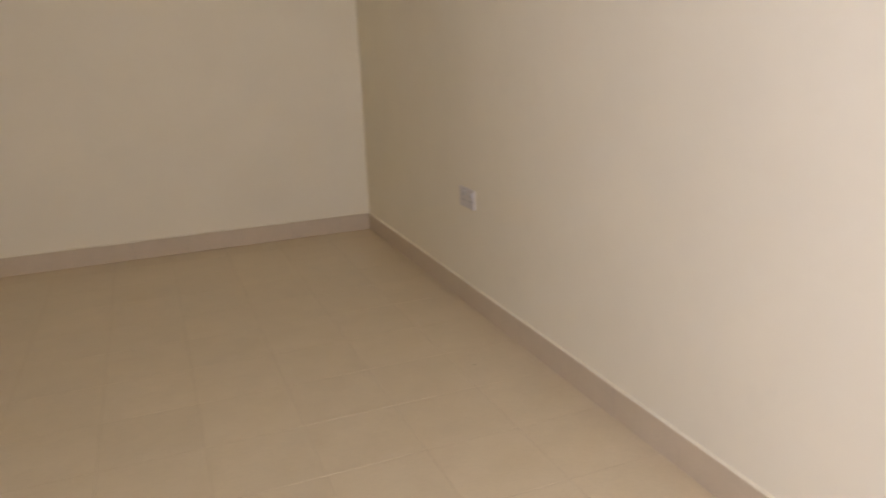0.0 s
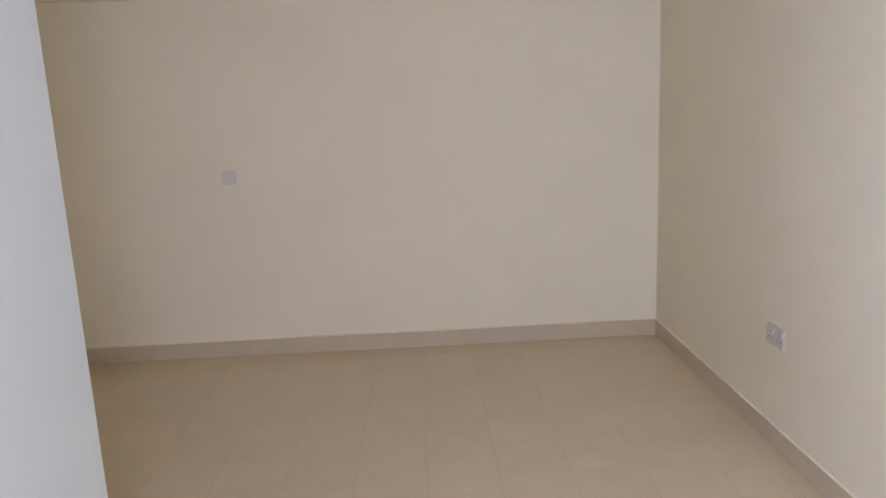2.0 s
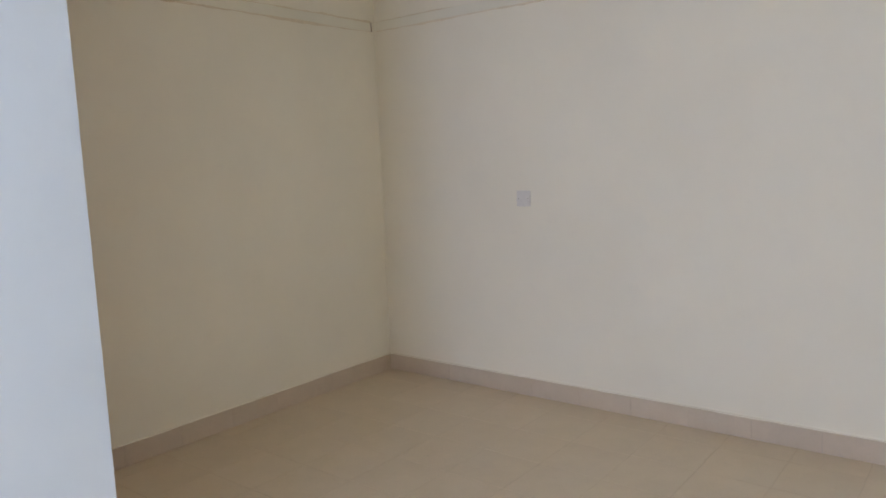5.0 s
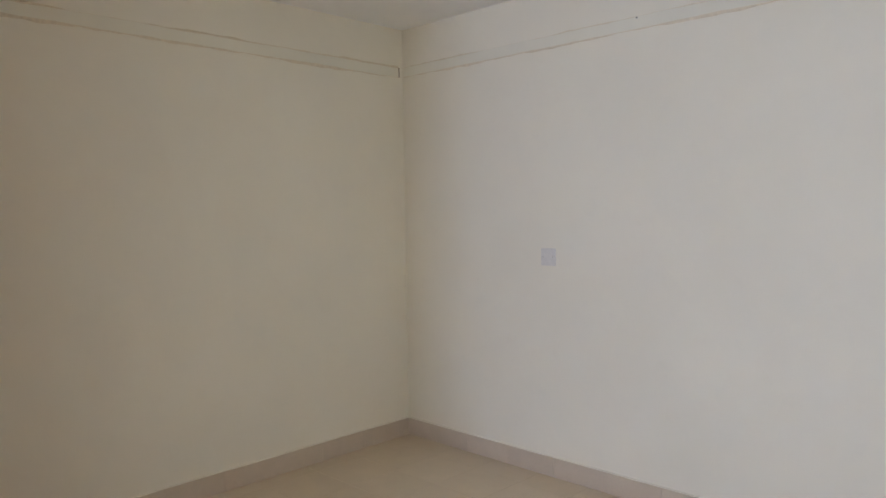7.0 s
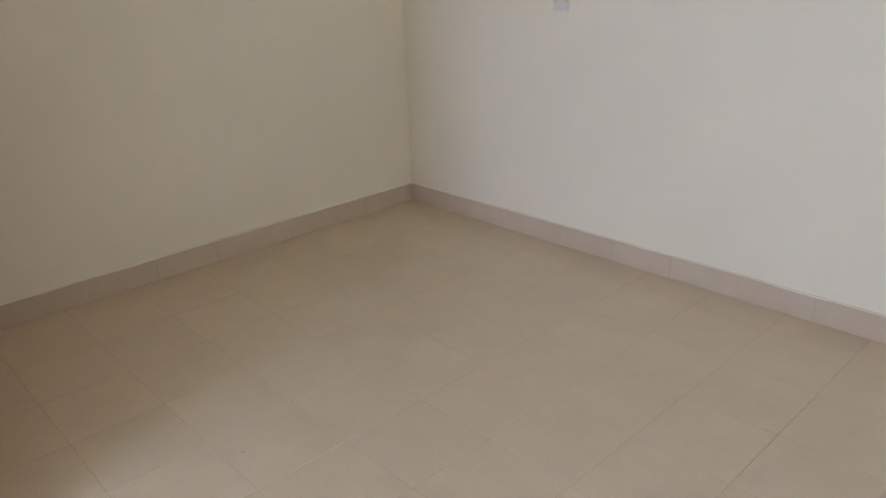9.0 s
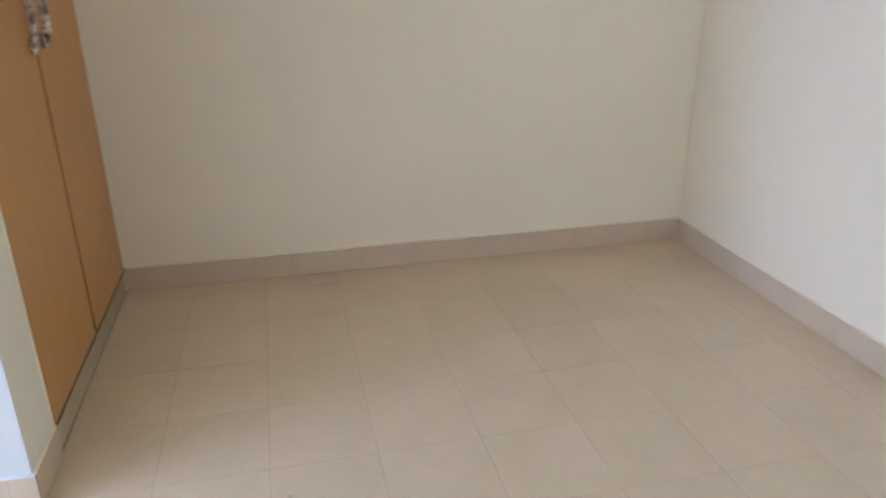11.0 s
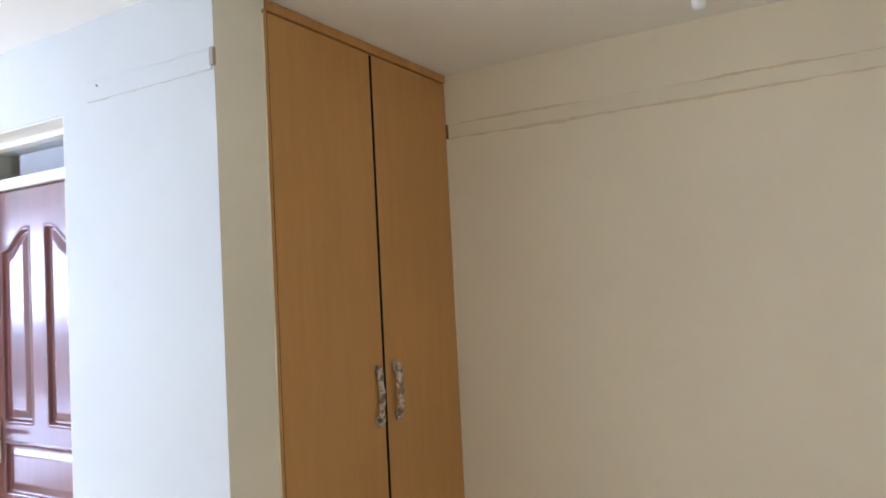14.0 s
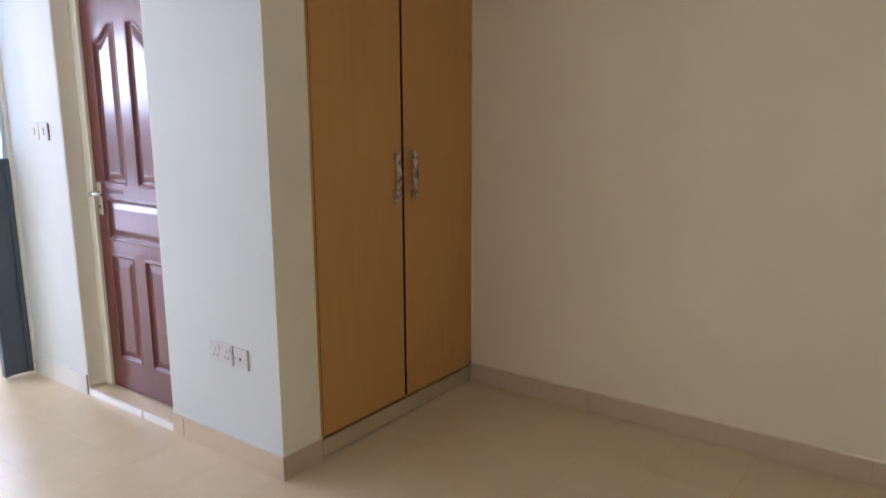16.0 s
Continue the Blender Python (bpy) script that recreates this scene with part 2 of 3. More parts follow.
def tube(bm, path, radii, seg=10):
    """A round bar along a path of points, with a radius for each."""
    rings = []
    for i, p in enumerate(path):
        a, b = path[max(i - 1, 0)], path[min(i + 1, len(path) - 1)]
        d = (Vector(b) - Vector(a)).normalized()
        u = d.orthogonal().normalized() if abs(d.x) > 0.95 else d.cross(Vector((1, 0, 0))).normalized()
        w = d.cross(u)
        rings.append([bm.verts.new(Vector(p) + radii[i] * (math.cos(2 * math.pi * k / seg) * u + math.sin(2 * math.pi * k / seg) * w)) for k in range(seg)])
    for a, b in zip(rings, rings[1:]):
        for k in range(seg):
            bm.faces.new((a[k], a[(k + 1) % seg], b[(k + 1) % seg], b[k]))
    bm.faces.new(rings[0][::-1])
    bm.faces.new(rings[-1])
    return bm


# ---- structure ----
def floor_slab(z0, z1):
    """The outline of the flat: the room, with the bathroom and wardrobe to one side."""
    bm = bx(bmesh.new(), INNER, WIDTH + 0.2, SOUTH - 0.2, DEPTH + 0.2, z0, z1)
    return bx(bm, -0.2, INNER, ENTRY_B - 0.2, DEPTH + 0.2, z0, z1)



floor = structure("floor", floor_slab(-0.15, -0.0008), M_GROUT, "beige ceramic tiled floor of small square tiles", "floor")
ceiling = structure("ceiling", floor_slab(CEIL, CEIL + 0.15), M_CEIL, "flat white painted ceiling", "ceiling")
wall_west = structure("wall_west", one(-0.2, 0, ENTRY_B, DEPTH, -0.004, CEIL), M_WALL, "plain cream painted plaster wall beside the wardrobe", "wall")
wall_north = structure("wall_north", one(-0.2, WIDTH + 0.2, DEPTH, DEPTH + 0.2, -0.004, CEIL), M_WALL, "plain cream painted wall with a blank plate", "wall")
wall_east = structure("wall_east", one(WIDTH, WIDTH + 0.2, SOUTH, DEPTH, -0.004, CEIL), M_WALL, "plain cream painted wall with a double socket", "wall")

outline = ((SOUTH, -0.004), (SOUTH, CEIL), (0, CEIL), (0, -0.004), (DOOR_B, -0.004), (DOOR_B, DOOR_TOP), (DOOR_A, DOOR_TOP), (DOOR_A, -0.004),
           (ENTRY_B, -0.004), (ENTRY_B, ENTRY_TOP), (ENTRY_A, ENTRY_TOP), (ENTRY_A, -0.004))
bm = bmesh.new()
sides = [[bm.verts.new((x, y, z)) for y, z in outline] for x in (INNER, PIER)]
for i in range(len(outline)):
    j = (i + 1) % len(outline)
    bm.faces.new((sides[0][i], sides[0][j], sides[1][j], sides[1][i]))
bm.faces.new(sides[0])
bm.faces.new(sides[1])
bmesh.ops.recalc_face_normals(bm, faces=bm.faces)
bmesh.ops.triangulate(bm, faces=bm.faces)
wall_bathroom = structure("wall_bathroom", bm, M_WHITE, "painted partition wall with the bathroom door, cool daylight put into its colour", "wall")
# the end face swaps the cool-tinted paint for the lightened cream
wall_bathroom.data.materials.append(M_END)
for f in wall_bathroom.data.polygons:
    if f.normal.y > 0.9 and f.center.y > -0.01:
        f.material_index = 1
structure("wall_porch", one(-0.2, INNER, ENTRY_B - 0.2, ENTRY_B, -0.15, CEIL), M_WALL, "cream painted outer wall of the bathroom", "wall")
structure("wall_closet", one(0, INNER, -0.70, -0.60, -0.004, CEIL), M_WALL, "cream painted partition behind the wardrobe", "wall")

bm = bmesh.new()
bx(bm, INNER, WIN_A, SOUTH - 0.2, SOUTH, -0.15, CEIL)
bx(bm, WIN_B, WIDTH + 0.2, SOUTH - 0.2, SOUTH, -0.15, CEIL)
bx(bm, WIN_A, WIN_B, SOUTH - 0.2, SOUTH, WIN_TOP, CEIL)
bx(bm, WIN_A, WIN_B, SOUTH - 0.2, SOUTH, -0.15, WIN_LOW)
wall_south = structure("wall_south", bm, M_WALL, "cream painted outer wall with the window", "wall")

structure("ground", one(-400, 400, -400, 400, -0.35, -0.16), M_CONCRETE, "grey concrete yard outside the entrance", "ground")


# ---- wooden band high on the walls ----
def strip(bm, rings):
    """Skin a row of equal rings and close both ends."""
    loops = [[bm.verts.new(c) for c in ring] for ring in rings]
    for a, b in zip(loops, loops[1:]):
        for k in range(len(a)):
            bm.faces.new((a[k], a[(k + 1) % len(a)], b[(k + 1) % len(a)], b[k]))
    bm.faces.new(loops[0][::-1])
    bm.faces.new(loops[-1])
    return bm


def band(axis, lo, hi, face, way, z0, z1, ends, mat, joint, tall_low=0.0050, tall_up=0.0042, upper_joint=None):
    """A thin painted band between lo and hi, proud of the wall face, with a stained bead along both edges."""
    n = 240
    thick = 0.003

    def at(s, out, z):
        return (face + way * out, s, z) if axis == "y" else (s, face + way * out, z)

    def edge(s, level, seed):
        return level + 0.0026 * noise.noise((s * 5, seed, lo)) + 0.0020 * noise.noise((s * 23, seed, hi))

    steps = [lo + (hi - lo) * i / n for i in range(n + 1)]
    rings = [[at(s, 0, edge(s, z0, 3.0)), at(s, thick, edge(s, z0, 3.0)), at(s, thick, edge(s, z1, 7.0)), at(s, 0, edge(s, z1, 7.0))] for s in steps]
    ob = tagged(part("trim", strip(bmesh.new(), rings), mat), "narrow painted wooden band high on the wall", "trim", "wall bands", "structure")
    for level, tall, seed in ((z0, tall_low, 3.0), (z1, tall_up, 7.0)):
        stain = upper_joint if upper_joint and level == z1 else joint
        rings = []
        for s in steps:
            h = tall * max(0.15, 0.75 + 1.0 * noise.noise((s * 1.9, seed, 1.7)) + 0.5 * noise.noise((s * 14, seed, 4.4)))
            mid = edge(s, level, seed)
            rings.append([at(s, out, mid + up * h) for out, up in ((0.0, -2.4), (thick + 0.0005, -0.5), (thick + 0.0005, 0.5), (0.0, 2.4))])
        part("joint_line", strip(bmesh.new(), rings), stain, ob, "uneven stained joint along the band edge")
    for e in ends:
        part("end_grain", one(*e), M_ENDGRAIN if mat == M_BAND else M_GREYEND, ob, "bare brown end of the band")
    return ob


band("y", 0.012, DEPTH - 0.035, 0.0, 1, 2.182, 2.240, [(0.0, 0.011, 0.004, 0.012, 2.180, 2.242), (0.0, 0.0056, DEPTH - 0.035, DEPTH - 0.030, 2.183, 2.239)], M_BAND, M_STAIN)
band("x", 0.012, WIDTH - 0.01, DEPTH, -1, 2.186, 2.242, [], M_BAND, M_STAIN, 0.0042, 0.0026)
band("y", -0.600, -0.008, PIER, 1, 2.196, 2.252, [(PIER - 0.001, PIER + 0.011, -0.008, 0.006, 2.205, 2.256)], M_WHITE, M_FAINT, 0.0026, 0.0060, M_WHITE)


# ---- wardrobe ----
WARD_M, WARD_L, WARD_TOP, WARD_LOW = 0.561, 1.104, 2.425, 0.098
wardrobe = thing("wardrobe", (0.55, -0.3, 0), "tall built-in two-door wardrobe in orange-brown wood veneer", "wardrobe")


def in_place(ob):
    ob.matrix_parent_inverse = ob.parent.matrix_world.inverted() if ob.parent else Matrix()
    return ob


def wpart(name, bm, mat, label="", parent=None, smooth=False):
    return in_place(part(name, bm, mat, parent or wardrobe, label, smooth))


bpy.context.view_layer.update()
wpart("carcass", one(0.003, INNER - 0.003, -0.595, -0.030, 0.06, CEIL - 0.004), M_GAPSHADE, "cabinet carcass, near-black to paint in the shade of the gap")
wpart("plinth", one(0.010, INNER - 0.002, -0.55, -0.004, 0.0, 0.088, 0.003), M_PLINTH, "low stained cream plinth")
wpart("top_rail", one(0.002, INNER - 0.002, -0.028, 0.006, WARD_TOP + 0.006, CEIL - 0.003, 0.003), M_LIPPING, "veneered head rail under the ceiling")
wpart("side_stile", one(WARD_L + 0.001, INNER + 0.012, -0.028, 0.005, 0.09, WARD_TOP + 0.005, 0.002), M_LIPPING, "narrow veneered side strip")
bm = bmesh.new()
rows = []
for i in range(121):
    z = 0.10 + (WARD_TOP - 0.11) * i / 120
    w = 0.0006 + 0.004 * noise.noise((z * 2.1, 0.3, 5.0)) + 0.002 * noise.noise((z * 9.0, 1.3, 2.0))
    w = max(0.0006, w)
    rows.append([bm.verts.new(c) for c in ((INNER + 0.0125, 0.0, z), (INNER + 0.0125, 0.0062, z), (INNER + 0.012 - w, 0.0062, z), (INNER + 0.012 - w, 0.0045, z))])
for a, b in zip(rows, rows[1:]):
    for k in range(3):
        bm.faces.new((a[k], a[k + 1], b[k + 1], b[k]))
wpart("paint_overlap", bm, M_WALL, "uneven edge of wall paint over the side strip")


def caulk(name, mat, label, along, lo, hi, width, spot):
    """A thin uneven bead; along z on the wall side, or along x over the plinth."""
    bm = bmesh.new()
    loops = []
    for i in range(141):
        q = lo + (hi - lo) * i / 140
        w = max(0.0008, width * (0.9 + 1.3 * noise.noise((q * 3.1, spot, 2.0)) + 0.7 * noise.noise((q * 17.0, spot, 6.0))))
        if along == "z":
            ring = ((0.0005, 0.002, q), (0.0005 + w, 0.0025, q), (0.0008 + 0.6 * w, 0.0045, q), (0.0005, 0.005, q))
        else:
            ring = ((q, -0.003, spot - w), (q, 0.0008 + 0.3 * w, spot - 0.5 * w), (q, 0.0008 + 0.3 * w, spot + 0.2 * w), (q, -0.003, spot + 0.5 * w))
        loops.append([bm.verts.new(c) for c in ring])
    for a, b in zip(loops, loops[1:]):
        for k in range(4):
            bm.faces.new((a[k], a[(k + 1) % 4], b[(k + 1) % 4], b[k]))
    bm.faces.new(loops[0][::-1])
    bm.faces.new(loops[-1])
    bmesh.ops.recalc_face_normals(bm, faces=bm.faces)
    wpart(name, bm, mat, label)


caulk("caulk_bead", M_WALL, "uneven bead of cream paint along the wall", "z", 0.11, WARD_TOP, 0.0045, 0.7)
caulk("plinth_caulk", M_GRIME_GAP, "rough dark stained caulk over the plinth", "x", 0.015, INNER - 0.004, 0.0048, 0.089)
caulk("plinth_foot", M_DUST, "grey mortar smeared along the foot of the plinth", "x", 0.015, INNER - 0.004, 0.0035, 0.004)
# solid dark strip paints the shade of the notch beside the plinth
wpart("corner_gap_strip", one(INNER - 0.0015, INNER + 0.0055, -0.004, 0.0035, 0.012, 0.104, 0.001), M_GRIME_GAP, "dark strip painted in for shade in the joint at the plinth end")
bm = bmesh.new()
bmesh.ops.create_icosphere(bm, subdivisions=2, radius=1)
for v in bm.verts:
    f = 1 + 0.45 * noise.noise(v.co * 1.7)
    v.co = (0.017 + v.co.x * 0.013 * f, 0.002 + v.co.y * 0.009 * f, 0.104 + v.co.z * 0.011 * f)
wpart("mortar_lump", bm, M_DUST, "grey lump of mortar in the corner", smooth=True)
door_a = wpart("door", one(WARD_M + 0.004, WARD_L - 0.004, -0.020, 0.002, WARD_LOW, WARD_TOP, 0.002), M_VENEER)
door_b = wpart("door", one(0.006, WARD_M - 0.0115, -0.020, 0.002, WARD_LOW, WARD_TOP, 0.002), M_VENEER)
# near-black strips along the door edges stand in for shade in the gaps
wpart("gap_shade_strip", one(WARD_M - 0.0115, WARD_M - 0.0098, -0.019, 0.0005, WARD_LOW + 0.002, WARD_TOP - 0.002), M_GAPSHADE, "near-black strip painted in for shade in the door gap", door_b)
wpart("gap_shade_strip", one(WARD_L - 0.004, WARD_L - 0.0022, -0.019, 0.0012, WARD_LOW + 0.002, WARD_TOP - 0.002), M_GAPSHADE, "near-black strip painted in for shade in the door gap", door_a)
wpart("gap_shade_strip", one(WARD_M + 0.005, WARD_L - 0.005, -0.019, 0.0005, WARD_LOW - 0.004, WARD_LOW), M_GAPSHADE, "near-black strip painted in for shade in the door gap", door_a)


def pull(parent, x, z0, z1, lean, flap, depth):
    """A bow-shaped ornate pull with leaf ends, still in a loose sleeve of clear film; flap is the end where the film sticks out."""
    bm = bmesh.new()
    n = 32
    path, radii = [], []
    for i in range(n + 1):
        s = i / n
        path.append((x + lean * math.sin(math.pi * s), 0.007 + depth * math.sin(math.pi * s) ** 0.5, z0 + (z1 - z0) * s))
        lobe = math.exp(-((s - 0.14) / 0.05) ** 2) + math.exp(-((s - 0.86) / 0.05) ** 2) + 0.5 * math.exp(-((s - 0.5) / 0.10) ** 2)
        radii.append(0.0050 + 0.0056 * lobe)
    tube(bm, path, radii, 12)
    wpart("handle", bm, M_PEWTER, "ornate dark pewter pull handle", parent, True)
    for z, way in ((z0 + 0.016, -1), (z1 - 0.016, 1)):
        bm = bmesh.new()
        bmesh.ops.create_uvsphere(bm, u_segments=18, v_segments=12, radius=1)
        for v in bm.verts:
            a = math.atan2(v.co.z, v.co.x)
            petal = 1 + 0.16 * math.cos(5 * a)
            point = 1.25 if v.co.z * way > 0 else 0.8
            v.co = (x + v.co.x * 0.0125 * petal, 0.005 + v.co.y * 0.0075, z + v.co.z * 0.021 * petal * point)
        wpart("rosette", bm, M_PEWTER, "leaf-shaped foot of the pull", parent, True)
    # loose sleeve of film, crumpled, wider at the feet
    bm = bmesh.new()
    rings = []
    for i in range(65):
        q = i / 64
        feet = math.exp(-((q - 0.10) / 0.10) ** 2) + math.exp(-((q - 0.90) / 0.10) ** 2)
        z = z0 - 0.012 + (z1 - z0 + 0.024) * q
        cx = x + lean * math.sin(math.pi * q) + 0.004 * noise.noise((q * 5, x, 1))
        half = 0.0125 + 0.0040 * feet + 0.004 * noise.noise((q * 9, x * 5, 3))
        near = 0.003 + 0.006 * math.sin(math.pi * q) * (1 - 0.5 * feet)
        deep = 0.017 + (depth - 0.004) * math.sin(math.pi * q) ** 0.5 + 0.003 * noise.noise((q * 11, x, 8))
        ring = []
        for k in range(20):
            a = 2 * math.pi * k / 20
            c = Vector((cx + half * math.cos(a), near + (deep - near) * (0.5 + 0.5 * math.sin(a)), z))
            j = 0.0045 * noise.noise(c * 80 + Vector((3, 0, x)))
            ring.append(bm.verts.new(c + Vector((j, abs(j), j))))
        rings.append(ring)
    for ra, rb in zip(rings, rings[1:]):
        for k in range(20):
            bm.faces.new((ra[k], ra[(k + 1) % 20], rb[(k + 1) % 20], rb[k]))
    wpart("film_wrap", bm, M_FILM, "crumpled clear protective film", parent)
    # free end of the film, a creased little flap lying against the door
    zf = z1 - 0.010 if flap > 0 else z0 + 0.010
    bm = bmesh.new()
    cells = [[bm.verts.new((x - 0.013 + 0.038 * i / 10 + 0.002 * noise.noise((i * 0.7, j * 0.5, x)),
                            0.010 + 0.007 * noise.noise((i * 0.45, j * 0.6, 4 + x)), zf - 0.016 + 0.034 * j / 10 + 0.002 * noise.noise((i * 0.6, j * 0.8, 9)))) for i in range(11)] for j in range(11)]
    for j in range(10):
        for i in range(10):
            bm.faces.new((cells[j][i], cells[j][i + 1], cells[j + 1][i + 1], cells[j + 1][i]))
    bmesh.ops.solidify(bm, geom=bm.faces[:], thickness=0.0006)
    wpart("film_flap", bm, M_FLAP, "milky free end of the film", parent)


pull(door_a, 0.606, 1.045, 1.245, -0.003, -1, 0.016)
pull(door_b, 0.492, 1.050, 1.250, 0.0, 1, 0.026)


# ---- bathroom door in its frame ----
FX = 1.230          # front of the frame
LX = 1.214          # front of the leaf
LEAF_A, LEAF_B, LEAF_LOW, LEAF_TOP = -1.422, -0.766, 0.040, 1.986
frame_ob = tagged(new("door_1"), "glossy dark mahogany panel door, closed, in a cream frame with a fanlight", "door", kind="structure")
frame_ob.matrix_world = pose(FX, (DOOR_A + DOOR_B) / 2, 0)
bpy.context.view_layer.update()


def dpart(name, bm, mat, label="", parent=None, smooth=False):
    return in_place(part(name, bm, mat, parent or frame_ob, label, smooth))


dpart("jamb", one(INNER + 0.004, FX, DOOR_A + 0.001, LEAF_A - 0.003, 0.036, DOOR_TOP - 0.001, 0.003), M_FRAME, "cream painted door jamb")
dpart("jamb", one(INNER + 0.004, FX, LEAF_B + 0.003, DOOR_B - 0.001, 0.036, DOOR_TOP - 0.001, 0.003), M_FRAME, "cream painted door jamb")
dpart("head", one(INNER + 0.004, FX, LEAF_A - 0.003, LEAF_B + 0.003, 2.150, DOOR_TOP - 0.001, 0.002), M_FRAME, "cream painted frame head")
dpart("reveal_lining", one(FX + 0.0005, PIER - 0.002, DOOR_A + 0.0005, DOOR_A + 0.007, 0.036, DOOR_TOP - 0.001, 0.001), M_FRAME, "cream painted timber lining")
dpart("reveal_lining", one(FX + 0.0005, PIER - 0.002, DOOR_B - 0.007, DOOR_B - 0.0005, 0.036, DOOR_TOP - 0.001, 0.001), M_FRAME, "cream painted timber lining")
dpart("reveal_lining", one(FX + 0.0005, PIER - 0.002, DOOR_A + 0.0075, DOOR_B - 0.0075, DOOR_TOP - 0.007, DOOR_TOP - 0.0005, 0.001), M_FRAME, "cream painted timber lining")
dpart("transom", one(INNER + 0.004, FX + 0.004, LEAF_A - 0.003, LEAF_B + 0.003, 1.990, 2.032, 0.005), M_FRAME, "cream painted transom bar")
dpart("fanlight_pane", one(1.180, 1.185, LEAF_A - 0.002, LEAF_B + 0.002, 2.032, 2.150), M_GLASS, "clear glass fanlight pane").visible_shadow = False


def door_leaf():
    """Leaf with two arched upper panels, a wide middle panel and two lower panels, as one relief sheet."""
    w, h = LEAF_B - LEAF_A, LEAF_TOP - LEAF_LOW
    nu, nv = 134, 390
    c = w / 2
    bm = bmesh.new()

    def inside(u, lo, hi):
        return min(u - lo, hi - u)

    def relief(u, v):
        # u from the lock side, v from the foot; distance inside the nearest panel
        d = -1.0
        a = abs(u - c)
        mid_lo, mid_hi = 0.048, 0.243
        t = max(0.0, min(1.0, 1.43 * (mid_hi - a) / (mid_hi - mid_lo) - 0.17))
        arch = 1.722 + 0.075 * (3 * t * t - 2 * t * t * t)
        tilt = math.hypot(1.0, 0.075 * 6 * t * (1 - t) * 1.43 / (mid_hi - mid_lo))
        d = max(d, min(inside(a, mid_lo, mid_hi), v - 1.055, (arch - v) / tilt))
        d = max(d, min(inside(a, mid_lo, mid_hi), inside(v, 0.160, 0.702)))
        d = max(d, min(inside(a, -1, mid_hi), inside(v, 0.778, 0.980)))
        if d <= 0:
            return 0.0
        if d < 0.007:
            return 0.005 * math.sin(math.pi * d / 0.007)
        if d < 0.020:
            return -0.011 * min(1, (d - 0.007) / 0.006)
        if d < 0.050:
            return -0.011 + 0.010 * (d - 0.020) / 0.030
        return -0.001

    grid = []
    for j in range(nv + 1):
        v = h * j / nv
        grid.append([bm.verts.new((LX + relief(w * i / nu, v), LEAF_A + w * i / nu, LEAF_LOW + v)) for i in range(nu + 1)])
    for j in range(nv):
        for i in range(nu):
            bm.faces.new((grid[j][i], grid[j][i + 1], grid[j + 1][i + 1], grid[j + 1][i]))
    back = [bm.verts.new((LX - 0.04, y, z)) for y, z in ((LEAF_A, LEAF_LOW), (LEAF_B, LEAF_LOW), (LEAF_B, LEAF_TOP), (LEAF_A, LEAF_TOP))]
    bm.faces.new(back)
    bm.faces.new([back[0], back[1]] + grid[0][::-1])
    bm.faces.new([back[2], back[3]] + grid[nv])
    bm.faces.new([back[1], back[2]] + [grid[j][nu] for j in range(nv, -1, -1)])
    bm.faces.new([back[3], back[0]] + [grid[j][0] for j in range(nv + 1)])
    return bm


leaf = dpart("leaf", door_leaf(), M_MAHOGANY, "glossy red-brown mahogany leaf with arched panels", smooth=True)
hy = -1.388
dpart("handle_plate", one(LX, LX + 0.007, hy - 0.019, hy + 0.019, 0.935, 1.097, 0.004), M_BRASS, "long satin nickel handle plate", leaf)
bm = bmesh.new()
tube(bm, [(LX + 0.004, hy, 1.045), (LX + 0.030, hy, 1.045), (LX + 0.048, hy - 0.002, 1.045), (LX + 0.056, hy + 0.012, 1.046), (LX + 0.058, hy + 0.050, 1.047), (LX + 0.055, hy + 0.105, 1.045)], [0.009, 0.008, 0.0095, 0.010, 0.009, 0.008], 12)
dpart("lever", bm, M_CHROME, "bright chrome lever", leaf, True)
bm = lathe(bmesh.new(), [(0.009, 0), (0.009, 0.003), (0.007, 0.004)], seg=16)
for v in bm.verts:
    v.co = (LX + 0.006 + v.co.z, hy + v.co.x, 0.975 + v.co.y)
dpart("keyhole", bm, M_SLOT, "dark keyhole", leaf)

threshold = structure("threshold", one(INNER, PIER - 0.006, DOOR_A, DOOR_B, -0.004, 0.034), M_TILE, "raised tiled threshold under the bathroom door", "threshold")
for a, b in ((DOOR_A + 0.002, DOOR_A + 0.030), (DOOR_A + 0.034, -1.000), (-0.990, -0.800), (-0.795, DOOR_B - 0.002)):
    part("tile", one(PIER - 0.006, PIER + 0.002, a, b, 0.001, 0.036, 0.001), M_WHITETILE, threshold, "white edge tile")


# ---- switches, sockets, plates: built facing +x at the origin ----
def plate_base(name, w, h, label, category, place, rz, mat=M_PLASTIC, group=""):
    ob = thing(name, place, label, category, group, rz)
    part("plate", one(0, 0.009, -w / 2, w / 2, -h / 2, h / 2, 0.003), mat, ob)
    return ob


def socket_face(ob, y, mirror=1):
    part("rocker", one(0.008, 0.013, y + 0.020 * mirror - 0.007, y + 0.020 * mirror + 0.007, 0.010, 0.030, 0.002), M_PLASTIC, ob)
    for dy, dz, sy, sz in ((0, 0.012, 0.002, 0.0045), (-0.011, -0.012, 0.0045, 0.002), (0.011, -0.012, 0.0045, 0.002)):
        part("slot", one(0.0085, 0.0096, y + dy - sy, y + dy + sy, dz - sz, dz + sz), M_SLOT, ob)


def screw(ob, y, z):
    bm = lathe(bmesh.new(), [(0.003, 0), (0.003, 0.0008), (0.002, 0.0012)], seg=10)
    for v in bm.verts:
        v.co = (0.009 + v.co.z, y + v.co.x, z + v.co.y)
    part("screw", bm, M_CHROME, ob)


